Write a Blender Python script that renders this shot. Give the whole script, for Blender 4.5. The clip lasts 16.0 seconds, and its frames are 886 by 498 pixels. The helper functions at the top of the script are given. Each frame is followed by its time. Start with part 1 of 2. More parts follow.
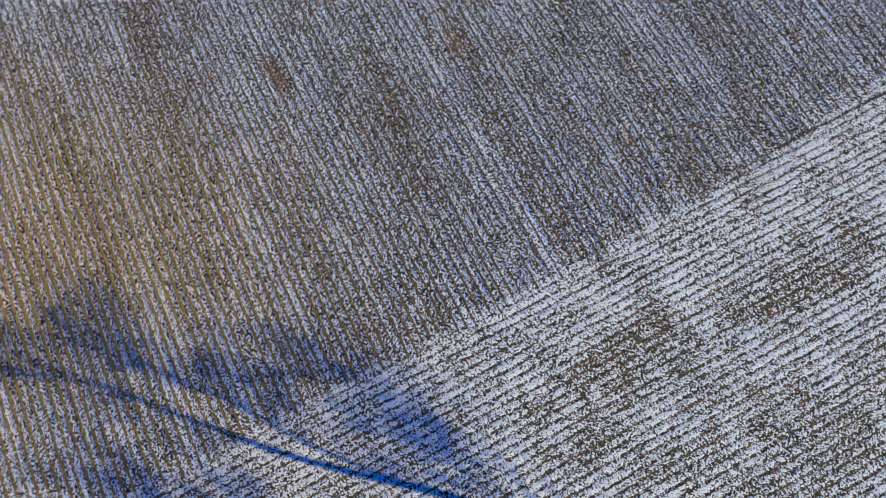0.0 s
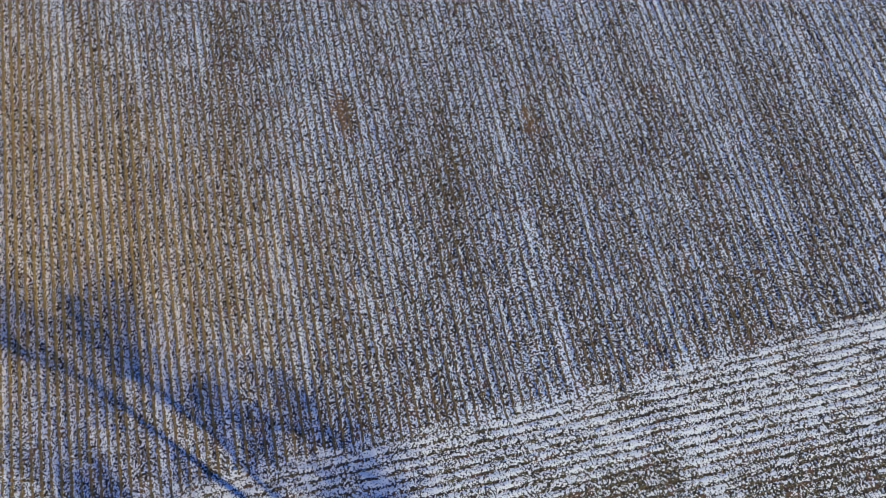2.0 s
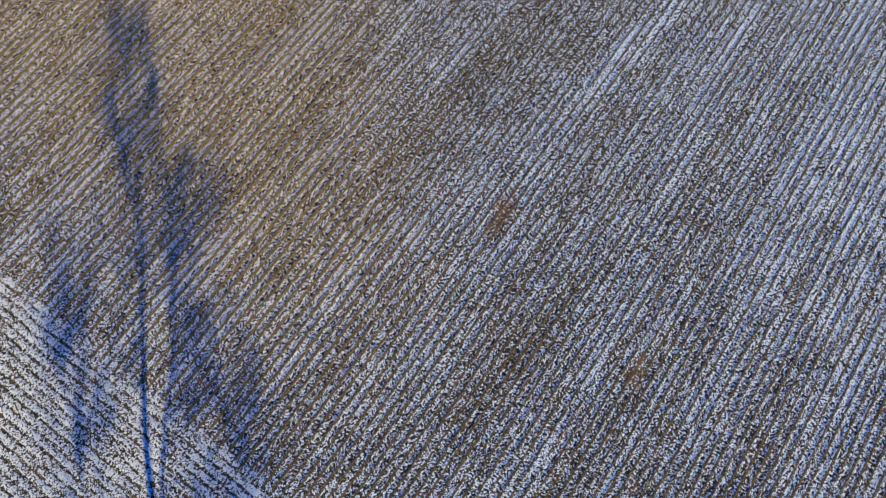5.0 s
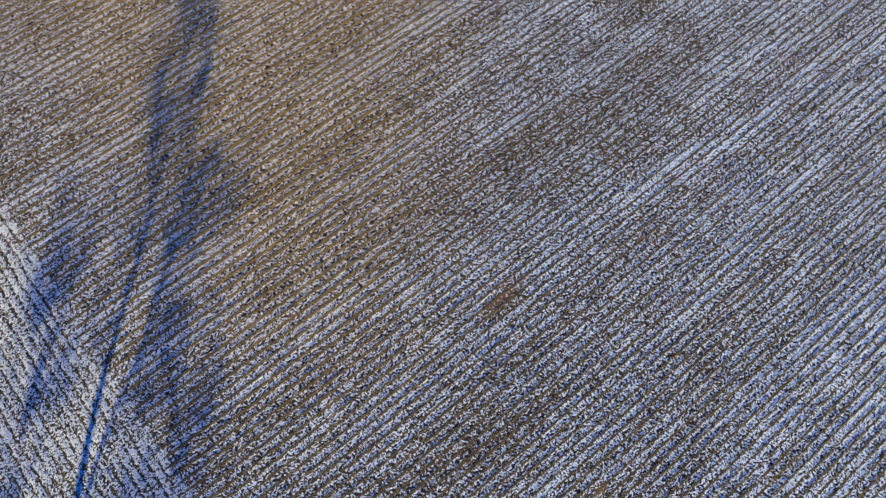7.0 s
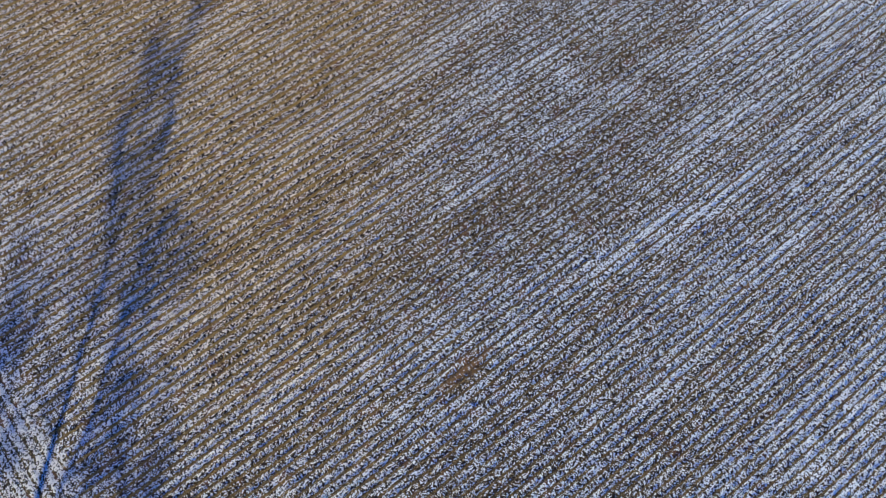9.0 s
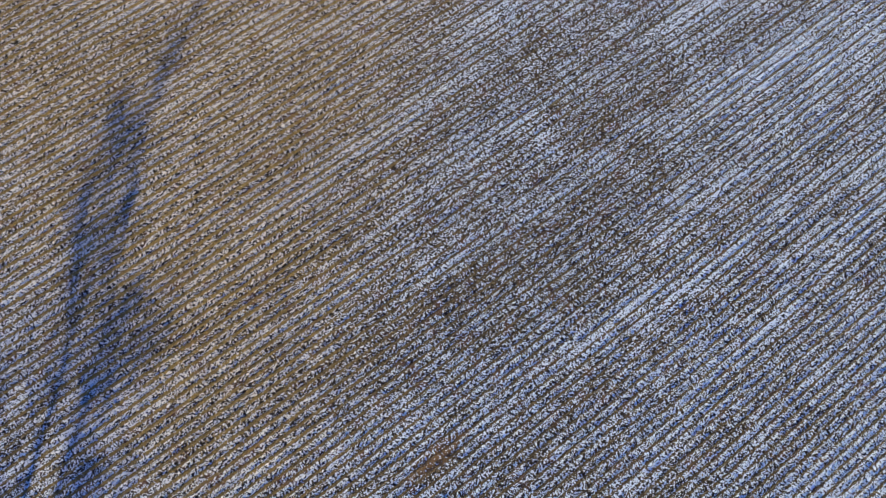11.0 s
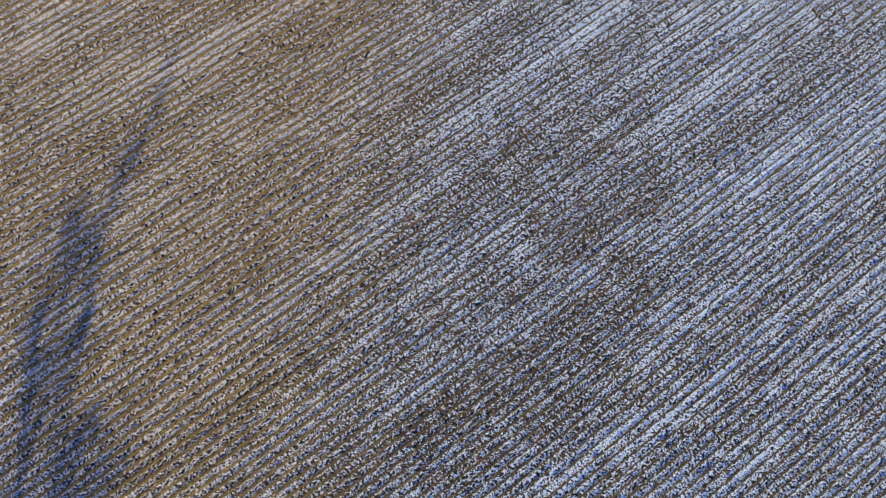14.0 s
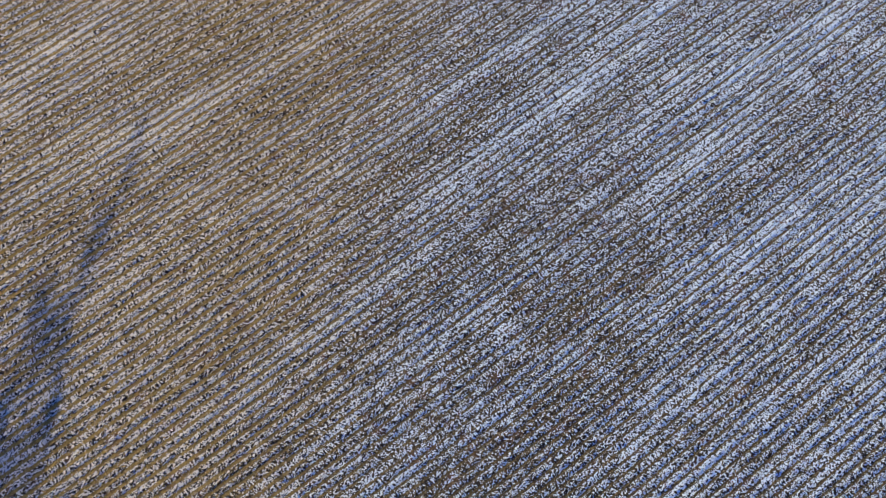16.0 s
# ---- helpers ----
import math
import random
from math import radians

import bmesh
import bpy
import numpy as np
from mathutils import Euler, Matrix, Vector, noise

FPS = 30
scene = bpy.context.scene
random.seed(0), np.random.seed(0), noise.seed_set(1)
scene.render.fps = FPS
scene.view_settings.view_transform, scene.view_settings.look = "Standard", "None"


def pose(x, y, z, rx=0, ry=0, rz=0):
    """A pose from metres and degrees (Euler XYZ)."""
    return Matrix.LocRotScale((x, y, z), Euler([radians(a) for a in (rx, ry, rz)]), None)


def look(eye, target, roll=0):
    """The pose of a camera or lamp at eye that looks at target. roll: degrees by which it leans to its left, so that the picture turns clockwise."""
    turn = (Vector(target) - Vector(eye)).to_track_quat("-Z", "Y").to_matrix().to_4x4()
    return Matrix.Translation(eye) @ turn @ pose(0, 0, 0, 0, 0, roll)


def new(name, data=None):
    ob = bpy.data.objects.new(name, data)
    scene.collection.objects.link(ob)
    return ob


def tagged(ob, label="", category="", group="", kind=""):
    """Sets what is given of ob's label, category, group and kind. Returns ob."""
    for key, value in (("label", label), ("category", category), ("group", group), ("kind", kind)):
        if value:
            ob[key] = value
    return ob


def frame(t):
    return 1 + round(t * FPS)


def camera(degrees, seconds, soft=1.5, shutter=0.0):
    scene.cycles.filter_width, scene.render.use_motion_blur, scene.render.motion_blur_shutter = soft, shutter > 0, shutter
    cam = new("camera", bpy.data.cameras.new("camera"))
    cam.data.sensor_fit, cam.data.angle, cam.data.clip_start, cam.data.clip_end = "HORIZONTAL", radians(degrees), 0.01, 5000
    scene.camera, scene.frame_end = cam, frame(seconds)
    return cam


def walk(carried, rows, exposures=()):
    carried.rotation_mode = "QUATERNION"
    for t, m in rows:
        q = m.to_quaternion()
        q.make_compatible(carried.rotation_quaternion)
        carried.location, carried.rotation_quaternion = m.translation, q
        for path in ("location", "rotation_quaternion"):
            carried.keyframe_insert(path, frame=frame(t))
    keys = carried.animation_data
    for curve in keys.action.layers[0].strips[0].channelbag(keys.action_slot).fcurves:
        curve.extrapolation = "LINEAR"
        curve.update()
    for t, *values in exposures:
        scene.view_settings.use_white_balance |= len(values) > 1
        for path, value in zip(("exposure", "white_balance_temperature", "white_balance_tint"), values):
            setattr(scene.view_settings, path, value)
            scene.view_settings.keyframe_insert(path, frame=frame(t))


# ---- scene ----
# A flight over a harvested maize field under thin snow. x runs across the stubble rows, y along them.
cam = camera(71.85, 16.0, soft=0.6)

# seconds, x, y, z, heading, pitch, roll
FLIGHT = [
    (0.0, -4.03, -12.26, 50.32, -23.61, -75.55, -3.55),
    (0.5, -3.12, -10.56, 50.35, -21.76, -75.83, -3.84),
    (1.0, -2.30, -8.88, 50.29, -19.08, -75.86, -3.93),
    (1.5, -1.64, -7.27, 50.23, -15.02, -75.68, -3.79),
    (2.0, -1.10, -5.68, 50.16, -9.46, -75.41, -3.22),
    (2.5, -0.67, -3.99, 50.02, -2.53, -75.07, -2.35),
    (3.0, -0.28, -2.05, 49.99, 5.02, -75.06, -1.50),
    (3.5, 0.00, 0.00, 50.00, 12.70, -75.22, -0.78),
    (4.0, 0.27, 1.86, 49.98, 20.00, -75.24, -0.76),
    (4.5, 0.46, 3.51, 49.86, 27.29, -74.98, -0.35),
    (5.0, 0.37, 4.89, 49.76, 34.22, -74.57, 1.09),
    (5.2, 0.18, 5.37, 49.76, 36.68, -74.47, 2.41),
    (7.3, -1.41, 11.61, 49.71, 47.06, -74.14, 5.02),
    (7.5, -1.55, 12.30, 49.70, 47.58, -74.10, 4.73),
    (8.0, -2.10, 14.04, 49.70, 48.54, -74.14, 4.02),
    (8.5, -2.87, 15.80, 49.74, 49.19, -74.39, 3.54),
    (9.0, -3.87, 17.54, 49.77, 49.56, -74.75, 3.32),
    (11.5, -10.14, 26.07, 50.04, 50.30, -76.60, 2.72),
    (12.0, -11.42, 27.70, 49.95, 50.56, -76.83, 2.44),
    (12.5, -12.71, 29.30, 49.90, 50.96, -77.08, 2.05),
    (13.0, -13.98, 30.84, 49.92, 51.49, -77.35, 1.49),
    (13.5, -15.23, 32.33, 49.93, 52.04, -77.60, 1.00),
    (14.0, -16.45, 33.74, 49.90, 52.44, -77.86, 0.64),
    (14.5, -17.64, 35.17, 49.81, 52.74, -78.12, 0.30),
    (15.0, -18.88, 36.70, 49.74, 53.10, -78.43, -0.19),
    (15.5, -20.04, 38.25, 49.63, 53.65, -78.57, -0.86),
    (16.0, -21.12, 39.77, 49.48, 54.41, -78.67, -1.69),
]


def aim(x, y, z, heading, pitch, roll):
    return pose(x, y, z, 90 + pitch, 0, heading) @ pose(0, 0, 0, 0, 0, roll)


walk(cam, [(t, aim(*p)) for t, *p in FLIGHT], exposures=[(0.0, 0.675, 4120, 26), (16.0, 0.675, 4120, 26)])

# ---- light: low winter sun, clear blue sky ----
ELEVATION = radians(19.0)
SHADE_WAY = Vector((-0.69, 0.724, 0)).normalized()      # the way the shadows fall
SIDE = Vector((0.724, 0.69, 0)).normalized()
sky_world = bpy.data.worlds.new("sky")
scene.world = sky_world
sky_world.use_nodes = True
wn = sky_world.node_tree.nodes
sky = wn.new("ShaderNodeTexSky")
sky.sky_type = "NISHITA"
sky.sun_disc = False
sky.sun_elevation = ELEVATION
sky.sun_rotation = math.atan2(-SHADE_WAY.x, -SHADE_WAY.y)
sky.dust_density = 0.0
sky.ozone_density = 10.0
sky.air_density = 1.0
wn["Background"].inputs["Strength"].default_value = 0.062
sky_world.node_tree.links.new(sky.outputs["Color"], wn["Background"].inputs["Color"])

sun = new("sun", bpy.data.lights.new("sun", "SUN"))
sun.data.energy = 5.0
sun.data.angle = radians(0.53)
sun.data.color = (1.0, 0.74, 0.195)
to_sun = -SHADE_WAY * math.cos(ELEVATION) + Vector((0, 0, math.sin(ELEVATION)))
sun.matrix_world = look(to_sun * 200, (0, 0, 0))

# ---- plan ----
ROW = 0.757           # between stubble rows
FAN = 1800.0            # the rows close up slowly towards this distance
EDGE = -6.9            # where the headland begins
RIDGE = 0.757           # between headland ridges
WEST_END = 4.5          # past this the rows were drilled a little closer
CLOSER = 0.034          # rows more to the metre there
rng = np.random.default_rng(7)


def row_place(index):
    """How far across the field a row lies where y is nought."""
    u = (index - 0.12) * ROW
    return u if u < WEST_END else (index - 0.12 + CLOSER * WEST_END) / (1 / ROW + CLOSER)


def row_count(u):
    """The number of the row at u, with its fraction."""
    return u / ROW + 0.12 + CLOSER * np.maximum(u - WEST_END, 0)


# ---- node helpers ----
class Net:
    def __init__(self, tree):
        self.tree = tree

    def add(self, kind, **sets):
        node = self.tree.nodes.new(kind)
        for key, value in sets.items():
            setattr(node, key, value)
        return node

    def feed(self, socket, value):
        if isinstance(value, bpy.types.NodeSocket):
            self.tree.links.new(value, socket)
        else:
            socket.default_value = value

    def math(self, op, a, b=0.0, clamp=False):
        node = self.add("ShaderNodeMath", operation=op, use_clamp=clamp)
        self.feed(node.inputs[0], a)
        self.feed(node.inputs[1], b)
        return node.outputs[0]

    def noise(self, vector, scale, detail=3.0, rough=0.55):
        node = self.add("ShaderNodeTexNoise")
        self.feed(node.inputs["Vector"], vector)
        node.inputs["Scale"].default_value = scale
        node.inputs["Detail"].default_value = detail
        node.inputs["Roughness"].default_value = rough
        return node.outputs["Fac"]

    def ramp(self, value, low, high, to_low=0.0, to_high=1.0):
        node = self.add("ShaderNodeMapRange", interpolation_type="SMOOTHSTEP")
        self.feed(node.inputs["Value"], value)
        for name, number in (("From Min", low), ("From Max", high), ("To Min", to_low), ("To Max", to_high)):
            self.feed(node.inputs[name], number)
        return node.outputs["Result"]

    def mix(self, fac, a, b):
        node = self.add("ShaderNodeMix", data_type="RGBA")
        self.feed(node.inputs["Factor"], fac)
        for name, value in (("A", a), ("B", b)):
            socket = [i for i in node.inputs if i.name == name and i.type == "RGBA"][0]
            self.feed(socket, value if isinstance(value, bpy.types.NodeSocket) else (*value, 1.0))
        return [o for o in node.outputs if o.type == "RGBA"][0]

    def joined(self, x, y, z=0.0):
        node = self.add("ShaderNodeCombineXYZ")
        for socket, value in zip(node.inputs, (x, y, z)):
            self.feed(socket, value)
        return node.outputs[0]


# bare brown patches: x, y, half width, half length, how bare (below nought: snowier)
BARE = [(-4.7, 21.0, 0.9, 3.1, 0.24), (11.7, 14.5, 1.3, 6.7, 0.20), (24.6, -3.3, 5.6, 5.6, 0.07), (10.0, -15.6, 10.0, 3.3, 0.17),
        (26.8, -16.2, 10.0, 3.3, 0.16), (17.9, -26.8, 13.4, 5.6, 0.11), (6.5, -19.5, 8.0, 2.5, 0.10), (-24.6, 17.9, 2.8, 13.4, 0.14), (2.8, 13.4, 1.8, 8.9, 0.14),
        (-15.6, 24.6, 2.0, 13.4, 0.12), (-27.0, 0.0, 13.0, 10.0, -0.10),
        (-14.0, 40.0, 11.0, 13.0, 0.10), (-22.0, 53.0, 10.0, 10.0, 0.09), (-61.0, 29.0, 14.0, 14.0, -0.12)]


# small patches of wet rust-red residue: x, y, half width, half length
RUSTY = [(-5.2, 22.0, 0.8, 2.9), (11.0, 17.1, 0.6, 1.9)]


def cover_group():
    """How much snow lies at a place (Snow), how much of the field is tan with straw (Straw), the rows (Line), where the field is
    and not the headland (Field), and the rust-red patches (Rust)."""
    tree = bpy.data.node_groups.new("snow_cover", "ShaderNodeTree")
    for name in ("Snow", "Straw", "Line", "Field", "Rust"):
        tree.interface.new_socket(name, in_out="OUTPUT", socket_type="NodeSocketFloat")
    net = Net(tree)
    place = net.add("ShaderNodeNewGeometry").outputs["Position"]
    split = net.add("ShaderNodeSeparateXYZ")
    net.feed(split.inputs[0], place)
    x, y = split.outputs[0], split.outputs[1]
    u = net.math("DIVIDE", x, net.math("SUBTRACT", 1.0, net.math("DIVIDE", y, FAN)))
    wobble = net.math("MULTIPLY", net.math("SUBTRACT", net.noise(net.joined(0.0, y), 0.5, 2), 0.5), 0.16)
    count = net.math("ADD", net.math("DIVIDE", u, ROW), net.math("ADD", 0.12, net.math("MULTIPLY", net.math("MAXIMUM", net.math("SUBTRACT", u, WEST_END), 0.0), CLOSER)))
    line = net.math("COSINE", net.math("MULTIPLY", net.math("ADD", count, wobble), 2 * math.pi))
    ragged = net.math("MULTIPLY", net.math("SUBTRACT", net.noise(net.joined(net.math("MULTIPLY", u, 0.45), net.math("MULTIPLY", y, 0.08)), 1.0, 2), 0.5), 3.2)
    field = net.ramp(net.math("SUBTRACT", net.math("ADD", y, ragged), net.math("MULTIPLY", net.math("MAXIMUM", net.math("SUBTRACT", x, 13.4), 0.0), 0.08)), EDGE - 0.8, EDGE + 0.6)
    wide = net.noise(net.joined(net.math("MULTIPLY", u, 0.20), net.math("MULTIPLY", y, 0.022)), 1.0, 3)
    streak = net.noise(net.joined(net.math("MULTIPLY", u, 0.62), net.math("MULTIPLY", y, 0.035)), 1.0, 2)
    lane = net.noise(net.joined(net.math("MULTIPLY", net.math("FLOOR", count), 3.3), net.math("MULTIPLY", y, 0.11), 4.0), 1.0, 2)
    patch = net.noise(place, 0.32, 4, 0.6)
    straw = net.ramp(net.math("ADD", net.math("SUBTRACT", net.math("MULTIPLY", net.math("MAXIMUM", net.math("SUBTRACT", y, 13.0), 0.0), -0.85), x), net.math("MULTIPLY", net.math("SUBTRACT", patch, 0.5), 13.0)), -4.0, 25.0)
    straw = net.math("MULTIPLY", straw, net.ramp(y, -7.0, 12.0, 0.35, 1.0))
    bare = 0.0
    for px, py, wide_x, long_y, depth in BARE:
        dx = net.math("DIVIDE", net.math("SUBTRACT", u, px), wide_x)
        dy = net.math("DIVIDE", net.math("SUBTRACT", y, py), long_y)
        far = net.math("ADD", net.math("MULTIPLY", dx, dx), net.math("MULTIPLY", dy, dy))
        far = net.math("ADD", far, net.math("MULTIPLY", net.math("SUBTRACT", patch, 0.5), 2.5))
        bare = net.math("ADD", bare, net.ramp(far, 1.0, 0.0, 0.0, depth))
    snow = net.math("ADD", 0.595, net.math("MULTIPLY", net.math("SUBTRACT", wide, 0.5), 0.55))
    snow = net.math("ADD", snow, net.math("MULTIPLY", net.math("SUBTRACT", streak, 0.5), 0.42))
    snow = net.math("ADD", snow, net.math("MULTIPLY", net.math("SUBTRACT", lane, 0.5), 0.28))
    snow = net.math("ADD", snow, net.math("MULTIPLY", net.math("SUBTRACT", patch, 0.5), 0.3))
    snow = net.math("ADD", snow, net.math("MULTIPLY", straw, 0.04))
    open_side = net.math("ADD", net.math("MULTIPLY", x, 0.38), net.math("MULTIPLY", y, 0.70))
    snow = net.math("ADD", snow, net.ramp(open_side, 8.0, 48.0, 0.0, 0.11))
    number = net.math("ROUND", count)
    strength = net.noise(net.joined(net.math("MULTIPLY", number, 3.7), net.math("MULTIPLY", y, 0.06)), 1.0, 2)
    broken = net.noise(net.joined(net.math("MULTIPLY", number, 5.3), net.math("MULTIPLY", y, 0.9)), 1.0, 3)
    strength = net.math("ADD", strength, net.math("MULTIPLY", net.math("SUBTRACT", broken, 0.5), 0.7))
    # the combine's tracks: every third row on the straw side lies flat under snow
    track = net.math("FLOORED_MODULO", net.math("ADD", number, net.math("GREATER_THAN", number, -43.0)), 3.0)
    track = net.math("MULTIPLY", net.math("LESS_THAN", track, 0.5), net.ramp(u, -13.0, -22.0))
    strength = net.math("ADD", net.math("SUBTRACT", strength, net.math("MULTIPLY", track, 0.12)), net.math("MULTIPLY", straw, 0.20))
    narrow = net.math("SUBTRACT", 0.56, net.math("MULTIPLY", straw, 0.30))
    line = net.math("MULTIPLY", net.ramp(line, narrow, net.math("ADD", narrow, 0.3)), net.ramp(strength, 0.30, 0.50, 0.36, 1.0))
    head = net.math("ADD", 0.55, net.math("MULTIPLY", net.math("SUBTRACT", patch, 0.5), 0.7))
    rust = 0.0
    for px, py, wide_x, long_y in RUSTY:
        dx = net.math("DIVIDE", net.math("SUBTRACT", x, px), wide_x)
        dy = net.math("DIVIDE", net.math("SUBTRACT", y, py), long_y)
        far = net.math("ADD", net.math("MULTIPLY", dx, dx), net.math("MULTIPLY", dy, dy))
        far = net.math("ADD", far, net.math("MULTIPLY", net.math("SUBTRACT", net.noise(place, 1.8, 3), 0.5), 2.2))
        rust = net.math("ADD", rust, net.ramp(far, 1.2, 0.3))
    snow = net.math("SUBTRACT", net.math("SUBTRACT", snow, bare), net.math("MULTIPLY", rust, 0.22))
    # furrows lose snow for dark lines: soil, plus ridge shade put into colour
    furrow = net.math("COSINE", net.math("MULTIPLY", net.math("ADD", y, net.math("MULTIPLY", net.math("SUBTRACT", patch, 0.5), 0.5)), 2 * math.pi / RIDGE))
    head = net.math("ADD", net.math("SUBTRACT", head, bare), net.math("SUBTRACT", 0.10, net.math("MULTIPLY", net.ramp(furrow, -0.3, -0.95), net.ramp(net.noise(place, 1.6, 4, 0.65), 0.34, 0.60, 0.06, 0.50))))
    both = net.math("ADD", net.math("MULTIPLY", snow, field), net.math("MULTIPLY", head, net.math("SUBTRACT", 1.0, field)), True)
    out = net.add("NodeGroupOutput")
    for name, value in (("Snow", both), ("Straw", straw), ("Line", line), ("Field", field), ("Rust", rust)):
        net.feed(out.inputs[name], value)
    return tree


COVER = cover_group()
SNOW = (0.88, 0.885, 0.89)
CRUST = (0.87, 0.84, 0.76)        # grey crusted snow of the headland
THIN = (0.88, 0.70, 0.45)          # straw under a thin frost
# bare soil; also stands in for the shade in gaps between leaves
SOIL_SHADE = (0.034, 0.025, 0.019)
BROWN = (0.080, 0.052, 0.028)
TAN = (0.40, 0.285, 0.115)
GOLD = (0.60, 0.39, 0.115)
AMBER = (0.52, 0.335, 0.055)
RUST = (0.15, 0.090, 0.025)
REDDISH = (0.20, 0.095, 0.05)
RUST_RED = (0.25, 0.135, 0.045)
OLIVE = (0.15, 0.125, 0.045)
UMBER = (0.21, 0.125, 0.030)


def material(name):
    m = bpy.data.materials.new(name)
    m.use_nodes = True
    net = Net(m.node_tree)
    shader = m.node_tree.nodes["Principled BSDF"]
    shader.inputs["Specular IOR Level"].default_value = 0.2
    return m, net, shader


def cover(net):
    node = net.add("ShaderNodeGroup", node_tree=COVER)
    return [node.outputs[name] for name in ("Snow", "Straw", "Line", "Field", "Rust")]


def ground_material():
    m, net, shader = material("snowy_soil")
    snow, straw, line, field, rust = cover(net)
    place = net.add("ShaderNodeNewGeometry").outputs["Position"]
    fine = net.noise(place, 5.2, 2, 0.65)
    grain = net.noise(place, 21.0, 3, 0.6)
    strip = net.math("MULTIPLY", line, field)
    reach = net.math("SUBTRACT", net.math("SUBTRACT", snow, net.math("ADD", 0.16, net.math("MULTIPLY", field, 0.10))), net.math("MULTIPLY", strip, 0.90))
    crumb = net.noise(place, 6.5, 3, 0.6)
    fine = net.math("ADD", net.math("MULTIPLY", fine, net.math("ADD", 0.35, net.math("MULTIPLY", field, 0.65))), net.math("MULTIPLY", crumb, net.math("MULTIPLY", net.math("SUBTRACT", 1.0, field), 0.65)))
    level = net.math("ADD", fine, net.math("MULTIPLY", net.math("SUBTRACT", grain, 0.5), 0.40))
    mask = net.ramp(net.math("ADD", level, net.math("MULTIPLY", net.math("SUBTRACT", reach, 0.5), 0.55)), 0.47, 0.55)
    litter = net.mix(net.ramp(grain, 0.35, 0.65), net.mix(straw, BROWN, RUST), net.mix(straw, TAN, GOLD))
    # gaps go near black: the soil colour also holds the leaves' small shade
    earth = net.mix(net.ramp(fine, 0.47, 0.66), SOIL_SHADE, litter)
    earth = net.mix(net.ramp(net.noise(place, 0.6, 3), 0.54, 0.66, 0.0, 0.45), earth, REDDISH)
    # dark row strip: soil and residue, with the stalks' shade painted in
    earth = net.mix(net.math("MULTIPLY", strip, 0.85), earth, net.mix(straw, net.mix(net.ramp(grain, 0.4, 0.6), SOIL_SHADE, UMBER), net.mix(net.ramp(grain, 0.4, 0.6), UMBER, AMBER)))
    earth = net.mix(net.math("MULTIPLY", rust, 0.6), earth, RUST_RED)
    net.feed(shader.inputs["Base Color"], net.mix(mask, earth, net.mix(net.math("MULTIPLY", straw, 0.72), net.mix(field, CRUST, SNOW), THIN)))
    shader.inputs["Roughness"].default_value = 0.9
    bump = net.add("ShaderNodeBump")
    bump.inputs["Strength"].default_value = 0.25
    bump.inputs["Distance"].default_value = 0.04
    net.feed(bump.inputs["Height"], net.math("ADD", net.math("MULTIPLY", mask, 0.5), level))
    net.feed(shader.inputs["Normal"], bump.outputs[0])
    return m


def residue_material(name, snowy, low, high, golden):
    """Dry maize leaves and stalks, each piece snowed over or bare by its own chance and the snow that lies there."""
    m, net, shader = material(name)
    snow, straw, line, field, rust = cover(net)
    geometry = net.add("ShaderNodeNewGeometry")
    chance = geometry.outputs["Random Per Island"]
    wear = net.noise(geometry.outputs["Position"], 14.0, 3)
    other = net.math("FRACT", net.math("MULTIPLY", chance, 17.3))
    dry = net.mix(net.math("ADD", net.math("MULTIPLY", other, 0.75), net.math("MULTIPLY", wear, 0.25)), net.mix(straw, low, RUST), net.mix(straw, high, golden))
    damp = net.ramp(net.noise(geometry.outputs["Position"], 0.6, 3), 0.54, 0.66, 0.0, 0.7)
    dry = net.mix(net.math("MULTIPLY", damp, other), dry, REDDISH)
    dry = net.mix(net.math("MULTIPLY", net.math("MULTIPLY", rust, other), 0.9), dry, RUST_RED)
    limit = net.math("ADD", net.math("MULTIPLY", snow, snowy), net.math("MULTIPLY", net.math("SUBTRACT", wear, 0.5), 0.5))
    clump = net.noise(geometry.outputs["Position"], 5.2, 2, 0.65)
    limit = net.math("ADD", limit, net.math("MULTIPLY", net.math("SUBTRACT", clump, 0.5), net.math("ADD", 1.5, net.math("MULTIPLY", field, 1.4))))
    limit = net.math("SUBTRACT", limit, net.math("MULTIPLY", net.math("MULTIPLY", line, field), 0.90))
    net.feed(shader.inputs["Base Color"], net.mix(net.ramp(net.math("SUBTRACT", limit, chance), -0.04, 0.04), dry, net.mix(net.math("MULTIPLY", straw, 0.72), net.mix(field, CRUST, SNOW), THIN)))
    shader.inputs["Roughness"].default_value = 0.8
    return m


def bark_material():
    m, net, shader = material("bark")
    place = net.add("ShaderNodeTexCoord").outputs["Object"]
    net.feed(shader.inputs["Base Color"], net.mix(net.noise(place, 9.0, 4), (0.05, 0.04, 0.03), (0.16, 0.13, 0.10)))
    shader.inputs["Roughness"].default_value = 0.9
    return m


M_GROUND = ground_material()
M_LITTER = residue_material("leaf_litter", 1.40, BROWN, TAN, GOLD)
# straw tones with light put in: paler sunlit stalk tops, darker shaded husks
M_STUBBLE = residue_material("maize_stubble", 0.75, (0.30, 0.25, 0.12), (0.62, 0.53, 0.28), AMBER)
M_HUSK = residue_material("maize_husks", 0.50, SOIL_SHADE, (0.22, 0.145, 0.040), (0.40, 0.27, 0.065))
M_CLOD = residue_material("snowy_clods", 1.10, SOIL_SHADE, OLIVE, OLIVE)
M_BARK = bark_material()


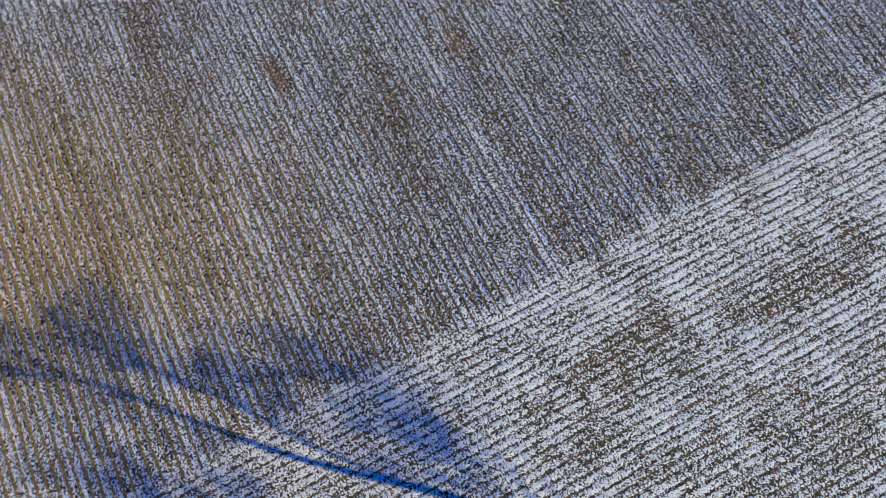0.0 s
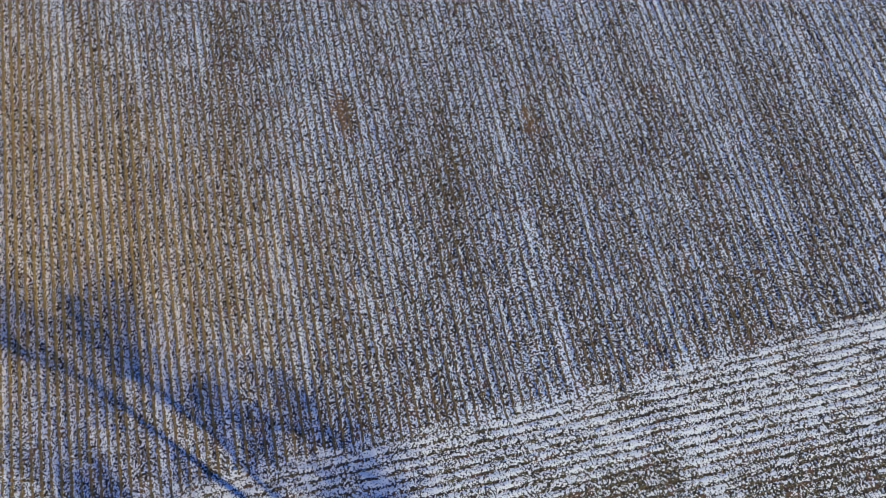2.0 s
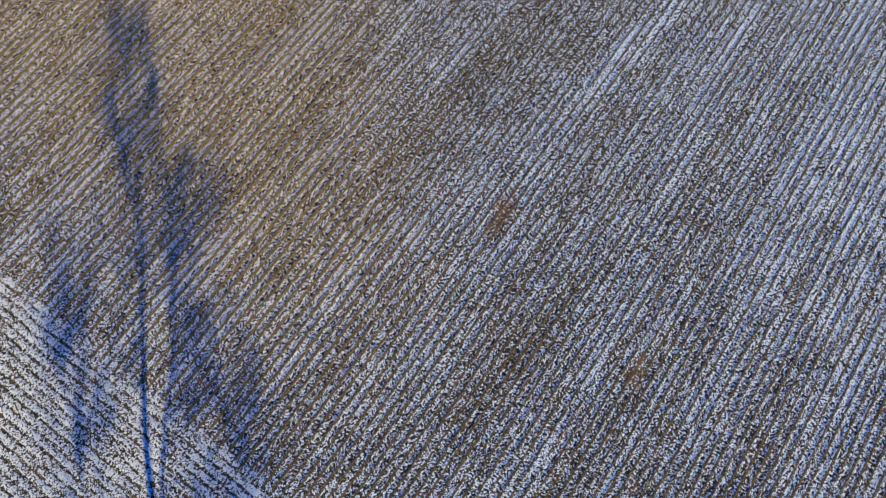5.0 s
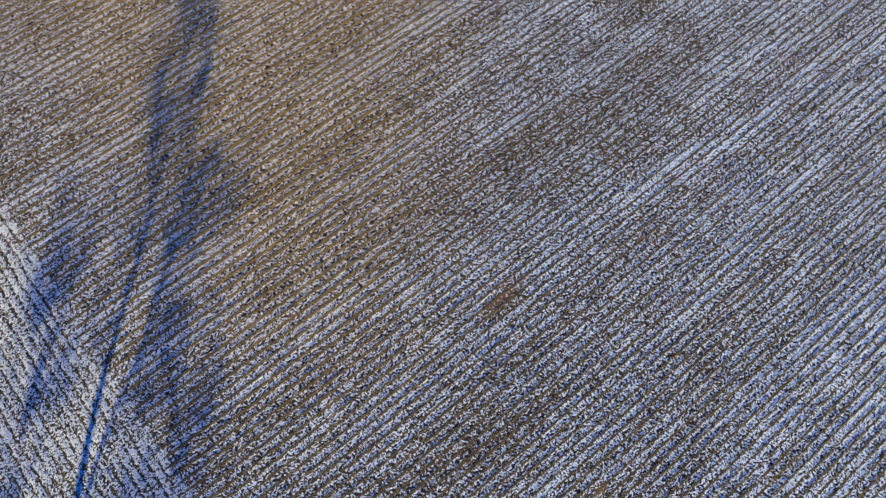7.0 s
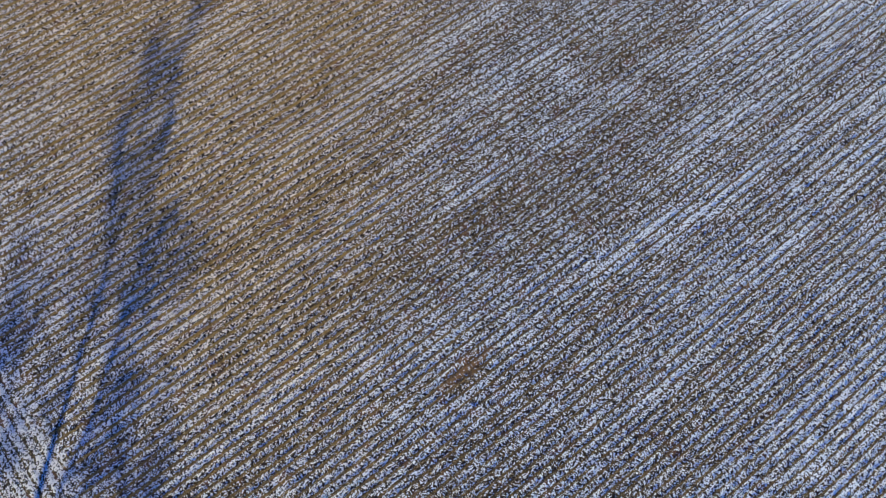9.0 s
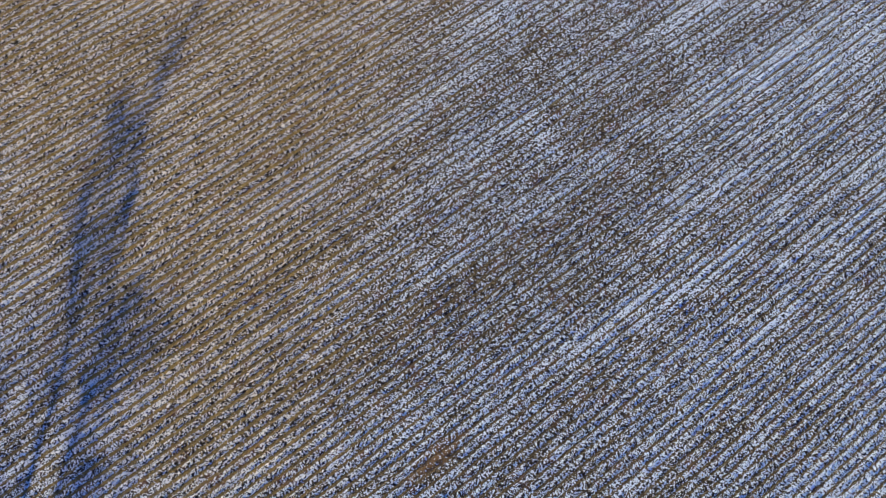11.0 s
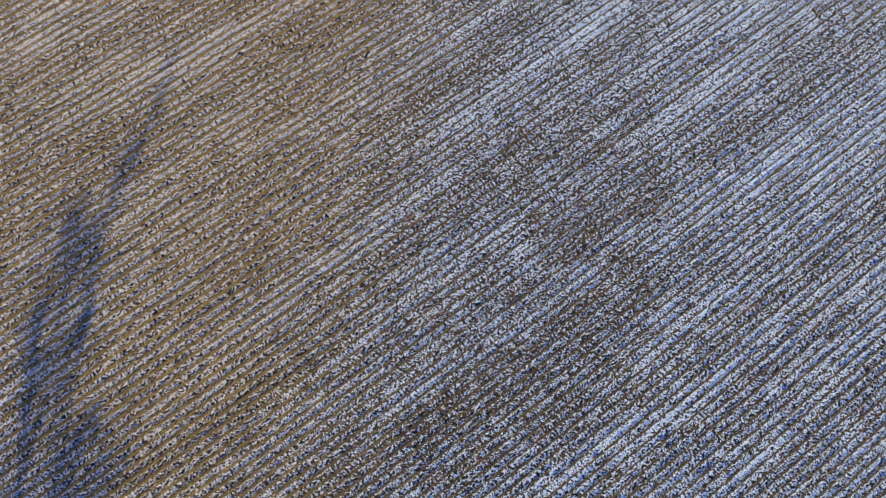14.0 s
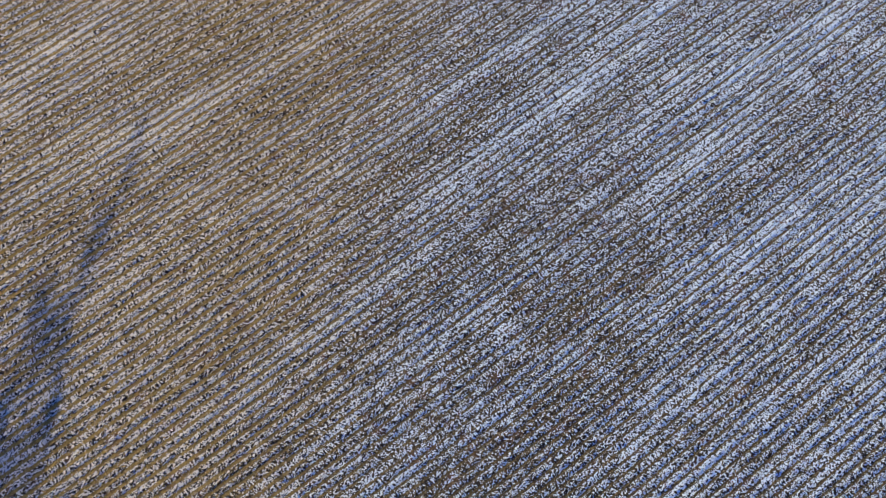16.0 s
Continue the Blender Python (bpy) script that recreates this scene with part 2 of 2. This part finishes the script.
# ---- mesh helpers ----
def mesh_from(name, verts, faces, mat):
    """A mesh from an array of points and an array of faces with the same number of corners."""
    mesh = bpy.data.meshes.new(name)
    verts, faces = np.asarray(verts, np.float32), np.asarray(faces, np.int32)
    count, corners = faces.shape
    mesh.vertices.add(len(verts))
    mesh.vertices.foreach_set("co", verts.ravel())
    mesh.loops.add(count * corners)
    mesh.loops.foreach_set("vertex_index", faces.ravel())
    mesh.polygons.add(count)
    mesh.polygons.foreach_set("loop_start", np.arange(0, count * corners, corners, dtype=np.int32))
    mesh.update(calc_edges=True)
    mesh.validate()
    mesh.materials.append(mat)
    return mesh


def smooth_noise(x, y, size, seed):
    """Smooth value noise between -1 and 1, of that feature size."""
    table = np.random.default_rng(seed).uniform(-1, 1, (256, 256))
    a, b = x / size, y / size
    i, j = np.floor(a).astype(int), np.floor(b).astype(int)
    f, g = a - i, b - j
    f, g = f * f * (3 - 2 * f), g * g * (3 - 2 * g)
    t = lambda p, q: table[p % 256, q % 256]
    return (t(i, j) * (1 - f) + t(i + 1, j) * f) * (1 - g) + (t(i, j + 1) * (1 - f) + t(i + 1, j + 1) * f) * g


def relief(x, y):
    """The height of the ground: low ridges along the rows, deeper ones on the headland."""
    u = x / (1 - np.clip(y, -70, 130) / FAN)
    field = np.clip((y - 0.08 * np.maximum(x - 13.4, 0) - EDGE + 0.9) / 1.4, 0, 1)
    near = np.clip((155 - np.hypot(x, y - 22)) / 40, 0, 1)
    rows = 0.02 * np.cos(2 * np.pi * row_count(u))
    head = 0.024 * np.cos(2 * np.pi * (y + 0.12 * smooth_noise(x, y, 9.0, 3)) / RIDGE)
    rough = 0.012 * smooth_noise(x, y, 0.45, 5) + 0.05 * smooth_noise(x, y, 4.0, 6)
    return near * (rows * field + head * (1 - field) + rough)


def ground():
    out = [160, 230, 400, 900, 3500]
    xs = np.r_[[-v for v in reversed(out)], np.arange(-84, 62, 0.25), out]
    ys = np.r_[[-v for v in reversed(out)], np.arange(-52, -6, 0.19), np.arange(-6, 108, 1.1), out]
    gx, gy = np.meshgrid(xs, ys)
    pts = np.stack([gx, gy, relief(gx, gy)], -1).reshape(-1, 3)
    n = len(xs)
    base = (np.arange(len(ys) - 1)[:, None] * n + np.arange(n - 1)).ravel()
    ob = new("ground", mesh_from("ground", pts, np.stack([base, base + 1, base + n + 1, base + n], 1), M_GROUND))
    return tagged(ob, "snow-dusted harvested maize field with bare soil showing", "field", kind="structure")


ground()


# ---- stubble rows ----
def blades(x, y, z, heading, length, width, rise, bend):
    """Narrow leaves, two triangles each with a fold across: arrays of points and faces."""
    n = len(x)
    ca, sa = np.cos(heading), np.sin(heading)
    tip = np.stack([x + ca * length, y + sa * length, z + rise], 1)
    mid = np.stack([x + ca * length * 0.5, y + sa * length * 0.5, z + rise * 0.5 + bend], 1)
    side = np.stack([-sa * width, ca * width, rng.uniform(-0.15, 0.15, n) * width], 1)
    root = np.stack([x, y, z], 1)
    pts = np.stack([root, mid - side, tip, mid + side], 1).reshape(-1, 3)
    base = np.arange(n)[:, None] * 4
    return pts, np.concatenate([base + [0, 1, 3], base + [1, 2, 3]], 1).reshape(-1, 3)


def stalks(x, y, z, height, radius):
    """Cut stalks: leaning three-sided stems."""
    n = len(x)
    turn = rng.uniform(0, 6.28, n)
    lean = rng.normal(0, 0.22, (n, 2)) * height[:, None]
    rings = []
    for top in (0, 1):
        for k in range(3):
            a = turn + k * 2.094
            r = radius * (1 - 0.2 * top)
            rings.append(np.stack([x + np.cos(a) * r + lean[:, 0] * top, y + np.sin(a) * r + lean[:, 1] * top, z + height * top - 0.03 * (1 - top)], 1))
    pts = np.stack(rings, 1).reshape(-1, 3)
    base = np.arange(n)[:, None] * 6
    tri = [[0, 1, 4], [0, 4, 3], [1, 2, 5], [1, 5, 4], [2, 0, 3], [2, 3, 5], [3, 4, 5]]
    return pts, np.concatenate([base + t for t in tri], 1).reshape(-1, 3)


def merged(*sets):
    pts, faces, at = [], [], 0
    for p, f in sets:
        pts.append(p)
        faces.append(f + at)
        at += len(p)
    return np.concatenate(pts), np.concatenate(faces)


REACH = [(-46, -12), (-26, -28), (25, -42), (57, -3), (55, 25), (41, 50), (19, 68), (-19, 99), (-80, 29), (-70, 9)]


def inside(x, y):
    """Whether points lie in the part of the field that is seen, a convex outline."""
    keep = np.ones(len(x), bool)
    for (ax, ay), (bx, by) in zip(REACH, REACH[1:] + REACH[:1]):
        keep &= (bx - ax) * (y - ay) - (by - ay) * (x - ax) > 0
    return keep


def stubble_row(index):
    start = EDGE + 0.5 + 0.08 * max(row_place(index) - 13.4, 0) + rng.normal(0, 0.8)
    y = np.arange(start, 107, 0.175)
    y = y + rng.normal(0, 0.05, len(y))
    gap = smooth_noise(y * 0 + index * 7.7, y, 2.2, 11) + 0.8 * smooth_noise(y * 0 + index * 3.1, y, 0.7, 12)
    track = index < -24 and (index + (index > -43)) % 3 == 0
    y = y[(gap > (0.0 if track else rng.uniform(-0.9, -0.2))) & inside(row_place(index) * (1 - y / FAN), y)]
    if len(y) < 10:
        return
    n = len(y)
    x = row_place(index) * (1 - y / FAN) + rng.normal(0, 0.022, n) + 0.04 * smooth_noise(y * 0 + index, y, 6.0, 13)
    z = relief(x, y)
    sets = [stalks(x, y, z, rng.uniform(0.06, 0.17, n), rng.uniform(0.018, 0.034, n))]
    for k in range(3):
        heading = rng.choice([1.57, 4.71], n) + rng.normal(0, 0.8, n)
        sets.append(blades(x + rng.normal(0, 0.055, n), y + rng.normal(0, 0.07, n), z + rng.uniform(0.02, 0.10, n), heading,
                           rng.uniform(0.18, 0.38, n), rng.uniform(0.022, 0.048, n), rng.uniform(-0.02, 0.07, n), rng.uniform(0.0, 0.03, n)))
    row = new("stubble_row")
    row.location = (row_place(index), EDGE, 0)
    if track:
        words = "flattened maize stubble row pressed down in thin snow"
    elif index < -24:
        words = "long row of golden cut maize stubble among dry straw"
    elif index > 16:
        words = "row of cut maize stubble half buried in snow"
    else:
        words = "long row of cut tan maize stubble standing in thin snow"
    tagged(row, words, "stubble row", "stubble rows of the field")
    for name, (pts, faces), mat in (("stubble", sets[0], M_STUBBLE), ("dry_foliage", merged(*sets[1:]), M_HUSK)):
        bunch = new(name, mesh_from(name, pts - np.array(row.location), faces, mat))
        bunch.parent = row
        tagged(bunch, kind="stuff")
    return row


for index in range(-112, 84):
    stubble_row(index)


# ---- loose leaves and snow clods between the rows ----
def litter():
    n = 1020000
    x, y = rng.uniform(-81, 57, n), rng.uniform(-43, 100, n)
    keep = inside(x, y) & ((y > EDGE - 0.5) | (rng.uniform(0, 1, n) < 0.3))
    x, y = x[keep], y[keep]
    n = len(x)
    pts, faces = blades(x, y, relief(x, y) + rng.uniform(0.0, 0.02, n), rng.uniform(0, 6.28, n), rng.uniform(0.12, 0.36, n),
                        rng.uniform(0.028, 0.065, n), rng.normal(0.004, 0.018, n), rng.uniform(0.0, 0.008, n))
    ob = new("leaf_litter", mesh_from("leaf_litter", pts, faces, M_LITTER))
    tagged(ob, "scattered dry maize leaves, many of them snowed over", "crop residue", kind="stuff")


litter()


def clod_ridge(index):
    """One ridge of the headland: a bank of snow-capped clods."""
    y0 = index * RIDGE
    n = 5000
    x = rng.uniform(-47, 57, n)
    y = y0 + rng.normal(0, 0.21, n) - 0.12 * smooth_noise(x, x * 0 + y0, 9.0, 3)
    keep = inside(x, y) & (y < EDGE + 0.3 + 0.08 * np.maximum(x - 13.4, 0))
    x, y = x[keep], y[keep]
    n = len(x)
    if n < 20:
        return
    size = rng.uniform(0.05, 0.155, n)
    z = relief(x, y)
    corner = np.array([[1, 0, -0.15], [0, 1, -0.15], [-1, 0, -0.15], [0, -1, -0.15], [0.2, 0.1, 0.20]])
    turn = rng.uniform(0, 6.28, n)
    c, s = np.cos(turn)[:, None], np.sin(turn)[:, None]
    shape = corner[None] * rng.uniform(0.6, 1.3, (n, 5, 1)) * size[:, None, None]
    px = shape[:, :, 0] * c - shape[:, :, 1] * s + x[:, None]
    py = shape[:, :, 0] * s + shape[:, :, 1] * c + y[:, None]
    pts = np.stack([px, py, shape[:, :, 2] + z[:, None] + 0.01], -1)
    tri = [[0, 1, 4], [1, 2, 4], [2, 3, 4], [3, 0, 4]]
    ridge = new("headland_ridge")
    ridge.location = (0, y0, 0)
    tagged(ridge, "low ridge of snow-capped soil clods along the headland", "soil ridge", "ridges of the headland")
    for name, some in (("crusted_soil", size > 0.100), ("crumbled_soil", size <= 0.100)):
        base = np.arange(some.sum())[:, None] * 5
        faces = np.concatenate([base + t for t in tri], 1).reshape(-1, 3)
        lumps = new(name, mesh_from(name, (pts[some] - np.array(ridge.location)).reshape(-1, 3), faces, M_CLOD))
        lumps.parent = ridge
        tagged(lumps, kind="stuff")


for index in range(int(-43 / RIDGE), int(EDGE / RIDGE) + 1):
    clod_ridge(index)


# ---- bare trees beside the field, whose shadows fall on it ----
def tube(points, radii, sides=6):
    pts, faces = [], []
    for k, (p, r) in enumerate(zip(points, radii)):
        way = (points[min(k + 1, len(points) - 1)] - points[max(k - 1, 0)]).normalized()
        a = way.orthogonal().normalized()
        b = way.cross(a)
        pts += [p + r * (math.cos(6.283 * s / sides) * a + math.sin(6.283 * s / sides) * b) for s in range(sides)]
        if k:
            lo, hi = (k - 1) * sides, k * sides
            faces += [(lo + s, lo + (s + 1) % sides, hi + (s + 1) % sides, hi + s) for s in range(sides)]
    return [tuple(p) for p in pts], faces


def grow(start, way, length, radius, steps, bend, lift):
    """A wavering line from start: its points and radii."""
    pts, radii, p, d = [start.copy()], [radius], start.copy(), way.normalized()
    for k in range(steps):
        d = (d + Vector([random.gauss(0, bend) for _ in range(3)]) + Vector((0, 0, lift))).normalized()
        p = p + d * (length / steps)
        pts.append(p.copy())
        radii.append(radius * (1 - 0.85 * (k + 1) / steps))
    return pts, radii


def stem_line(knots, radius, steps):
    """A stem through (height, offset to the side) knots, wavering a little: its points and radii."""
    low, high = knots[0][0], knots[-1][0]
    pts, radii = [], []
    for k in range(steps + 1):
        z = low + (high - low) * k / steps
        off = np.interp(z, [h for h, _ in knots], [v for _, v in knots]) + random.gauss(0, 0.04)
        pts.append(SIDE * off + SHADE_WAY * random.gauss(0, 0.05) + Vector((0, 0, z)))
        radii.append(radius * (1 - 0.85 * k / steps))
    return pts, radii


def limb_line(start, end, radius, steps=9):
    """A limb that leaves its stem outwards and curves up to its end."""
    pts, radii = [], []
    rise = end.z - start.z
    for k in range(steps + 1):
        f = k / steps
        p = start.lerp(end, f)
        p.z = start.z + rise * (0.55 * f + 0.45 * f * f)
        if 0 < k:
            p += Vector([random.gauss(0, 0.10) for _ in range(3)])
        pts.append(p)
        radii.append(radius * (1 - 0.8 * f))
    return pts, radii


def bare_tree(place, label, stems, crowns, twig=0.020):
    """A leafless tree. stems: (radius at the foot, knots of height and offset to the side); crowns: parts of the crown as
    (height, offset, half height, half width, limbs, finest twigs on each twig)."""
    tree = new("bare_tree")
    tree.location = place
    tagged(tree, label, "tree")

    def part(name, chunks):
        pts, faces = [], []
        for p, f in chunks:
            faces += [tuple(i + len(pts) for i in q) for q in f]
            pts += p
        ob = new(name, mesh_from(name, pts, faces, M_BARK))
        ob.parent = tree
        return ob

    lines = [stem_line(knots, radius, 24) for radius, knots in stems]
    for k, line in enumerate(lines):
        part("trunk" if k == 0 else "stem", [tube(*line, 9 if k == 0 else 7)])
    twigs = []
    for height, offset, tall, wide, limbs, fine in crowns:
        for _ in range(limbs):
            turn, far = random.uniform(0, 6.283), math.sqrt(random.random())
            depth = random.gauss(0, 1.2)
            z = height + tall * far * math.sin(turn)
            end = SIDE * (offset + wide * far * math.cos(turn)) + SHADE_WAY * depth + Vector((0, 0, z - depth * math.tan(ELEVATION)))
            best = None
            for pts, radii in lines:
                for p, r in zip(pts, radii):
                    out = math.hypot(end.x - p.x, end.y - p.y)
                    cost = abs(end.z - p.z - 0.55 * out - 0.3) + 0.35 * out + random.uniform(0, 2.0)
                    if p.z > 3 and (best is None or cost < best[0]):
                        best = (cost, p, r)
            _, p, r = best
            limb = limb_line(p, end, min(r * 0.25, 0.04) + 0.009)
            part("limb", [tube(*limb, 5)])
            long = (end - p).length
            for j in range(3, 10):
                for _ in range(2 if j > 5 else 1):
                    d = Vector([random.gauss(0, 1) for _ in range(3)]) + (limb[0][j] - limb[0][j - 1]).normalized() * 1.2
                    shoot = grow(limb[0][j], d, max(1.6, min(long, 5.0)) * random.uniform(0.25, 0.50), twig, 4, 0.2, 0.0)
                    twigs.append(tube(*shoot, 3))
                    for q in range(fine):
                        d = Vector([random.gauss(0, 1) for _ in range(3)])
                        twigs.append(tube(*grow(shoot[0][1 + q % 4], d, random.uniform(0.4, 1.1), twig * 0.5, 2, 0.2, 0.0), 3))
    tagged(part("twig_mass", twigs), kind="stuff")
    return tree


random.seed(4)
bare_tree((11.6, -41.4, 0), "tall leafless tree with several stems beside the snowy field",
          [(0.48, [(-0.3, 2.9), (10, 2.5), (11.4, 2.1), (13, 1.45), (15, 1.0), (17, 0.85), (19, 0.95), (21, 0.75), (22, 0.3), (23, -0.4), (24.5, -1.2), (26, -1.7)]),
           (0.17, [(9.0, 2.5), (12, 2.1), (14, 2.2), (15.5, 2.7), (17, 3.3), (20.4, 3.5), (22, 3.3), (23.6, 2.6), (25.5, 2.2), (28, 1.5), (29.2, 1.9), (30.7, 2.8), (34.5, 3.6)]),
           (0.12, [(8.0, 2.5), (10.5, -1.2), (13.2, -3.4), (15.3, -4.4), (17.8, -6.6), (20.5, -7.2)]),
           (0.05, [(20.5, 0.8), (22.5, 1.0), (24.5, 0.3), (26.5, 0.0), (28.5, -0.6)]),
           (0.07, [(8.5, 2.6), (11, 5.5), (13.5, 8.2), (16.5, 10.5)])],
          [(26.2, -0.4, 2.6, 3.2, 36, 5), (26.8, -2.4, 1.8, 1.6, 6, 5), (26.0, 1.8, 2.2, 1.6, 6, 5), (29.5, 1.8, 2.4, 1.0, 9, 3), (32.0, 2.9, 2.4, 0.7, 8, 2),
           (20.2, 5.6, 3.6, 3.2, 40, 5), (16.5, 6.4, 1.8, 3.4, 22, 5), (14.0, 9.2, 2.2, 3.4, 22, 5), (12.5, 5.2, 2.6, 3.5, 48, 5),
           (18.5, -2.6, 3.8, 3.0, 38, 5), (19.5, -5.6, 3.2, 3.2, 17, 5), (22.5, 1.2, 2.4, 3.8, 22, 5), (14.5, -2.6, 2.4, 2.8, 6, 5), (15.8, -6.5, 2.8, 3.0, 13, 4)], 0.016)
random.seed(9)
bare_tree((42.5, -54.5, 0), "small leafless tree beside the snowy headland",
          [(0.12, [(-0.3, 0.0), (5, 0.1), (11.5, 0.3)])],
          [(6.0, 0.0, 2.6, 4.2, 16, 0), (9.5, 0.2, 1.8, 2.2, 9, 0)])
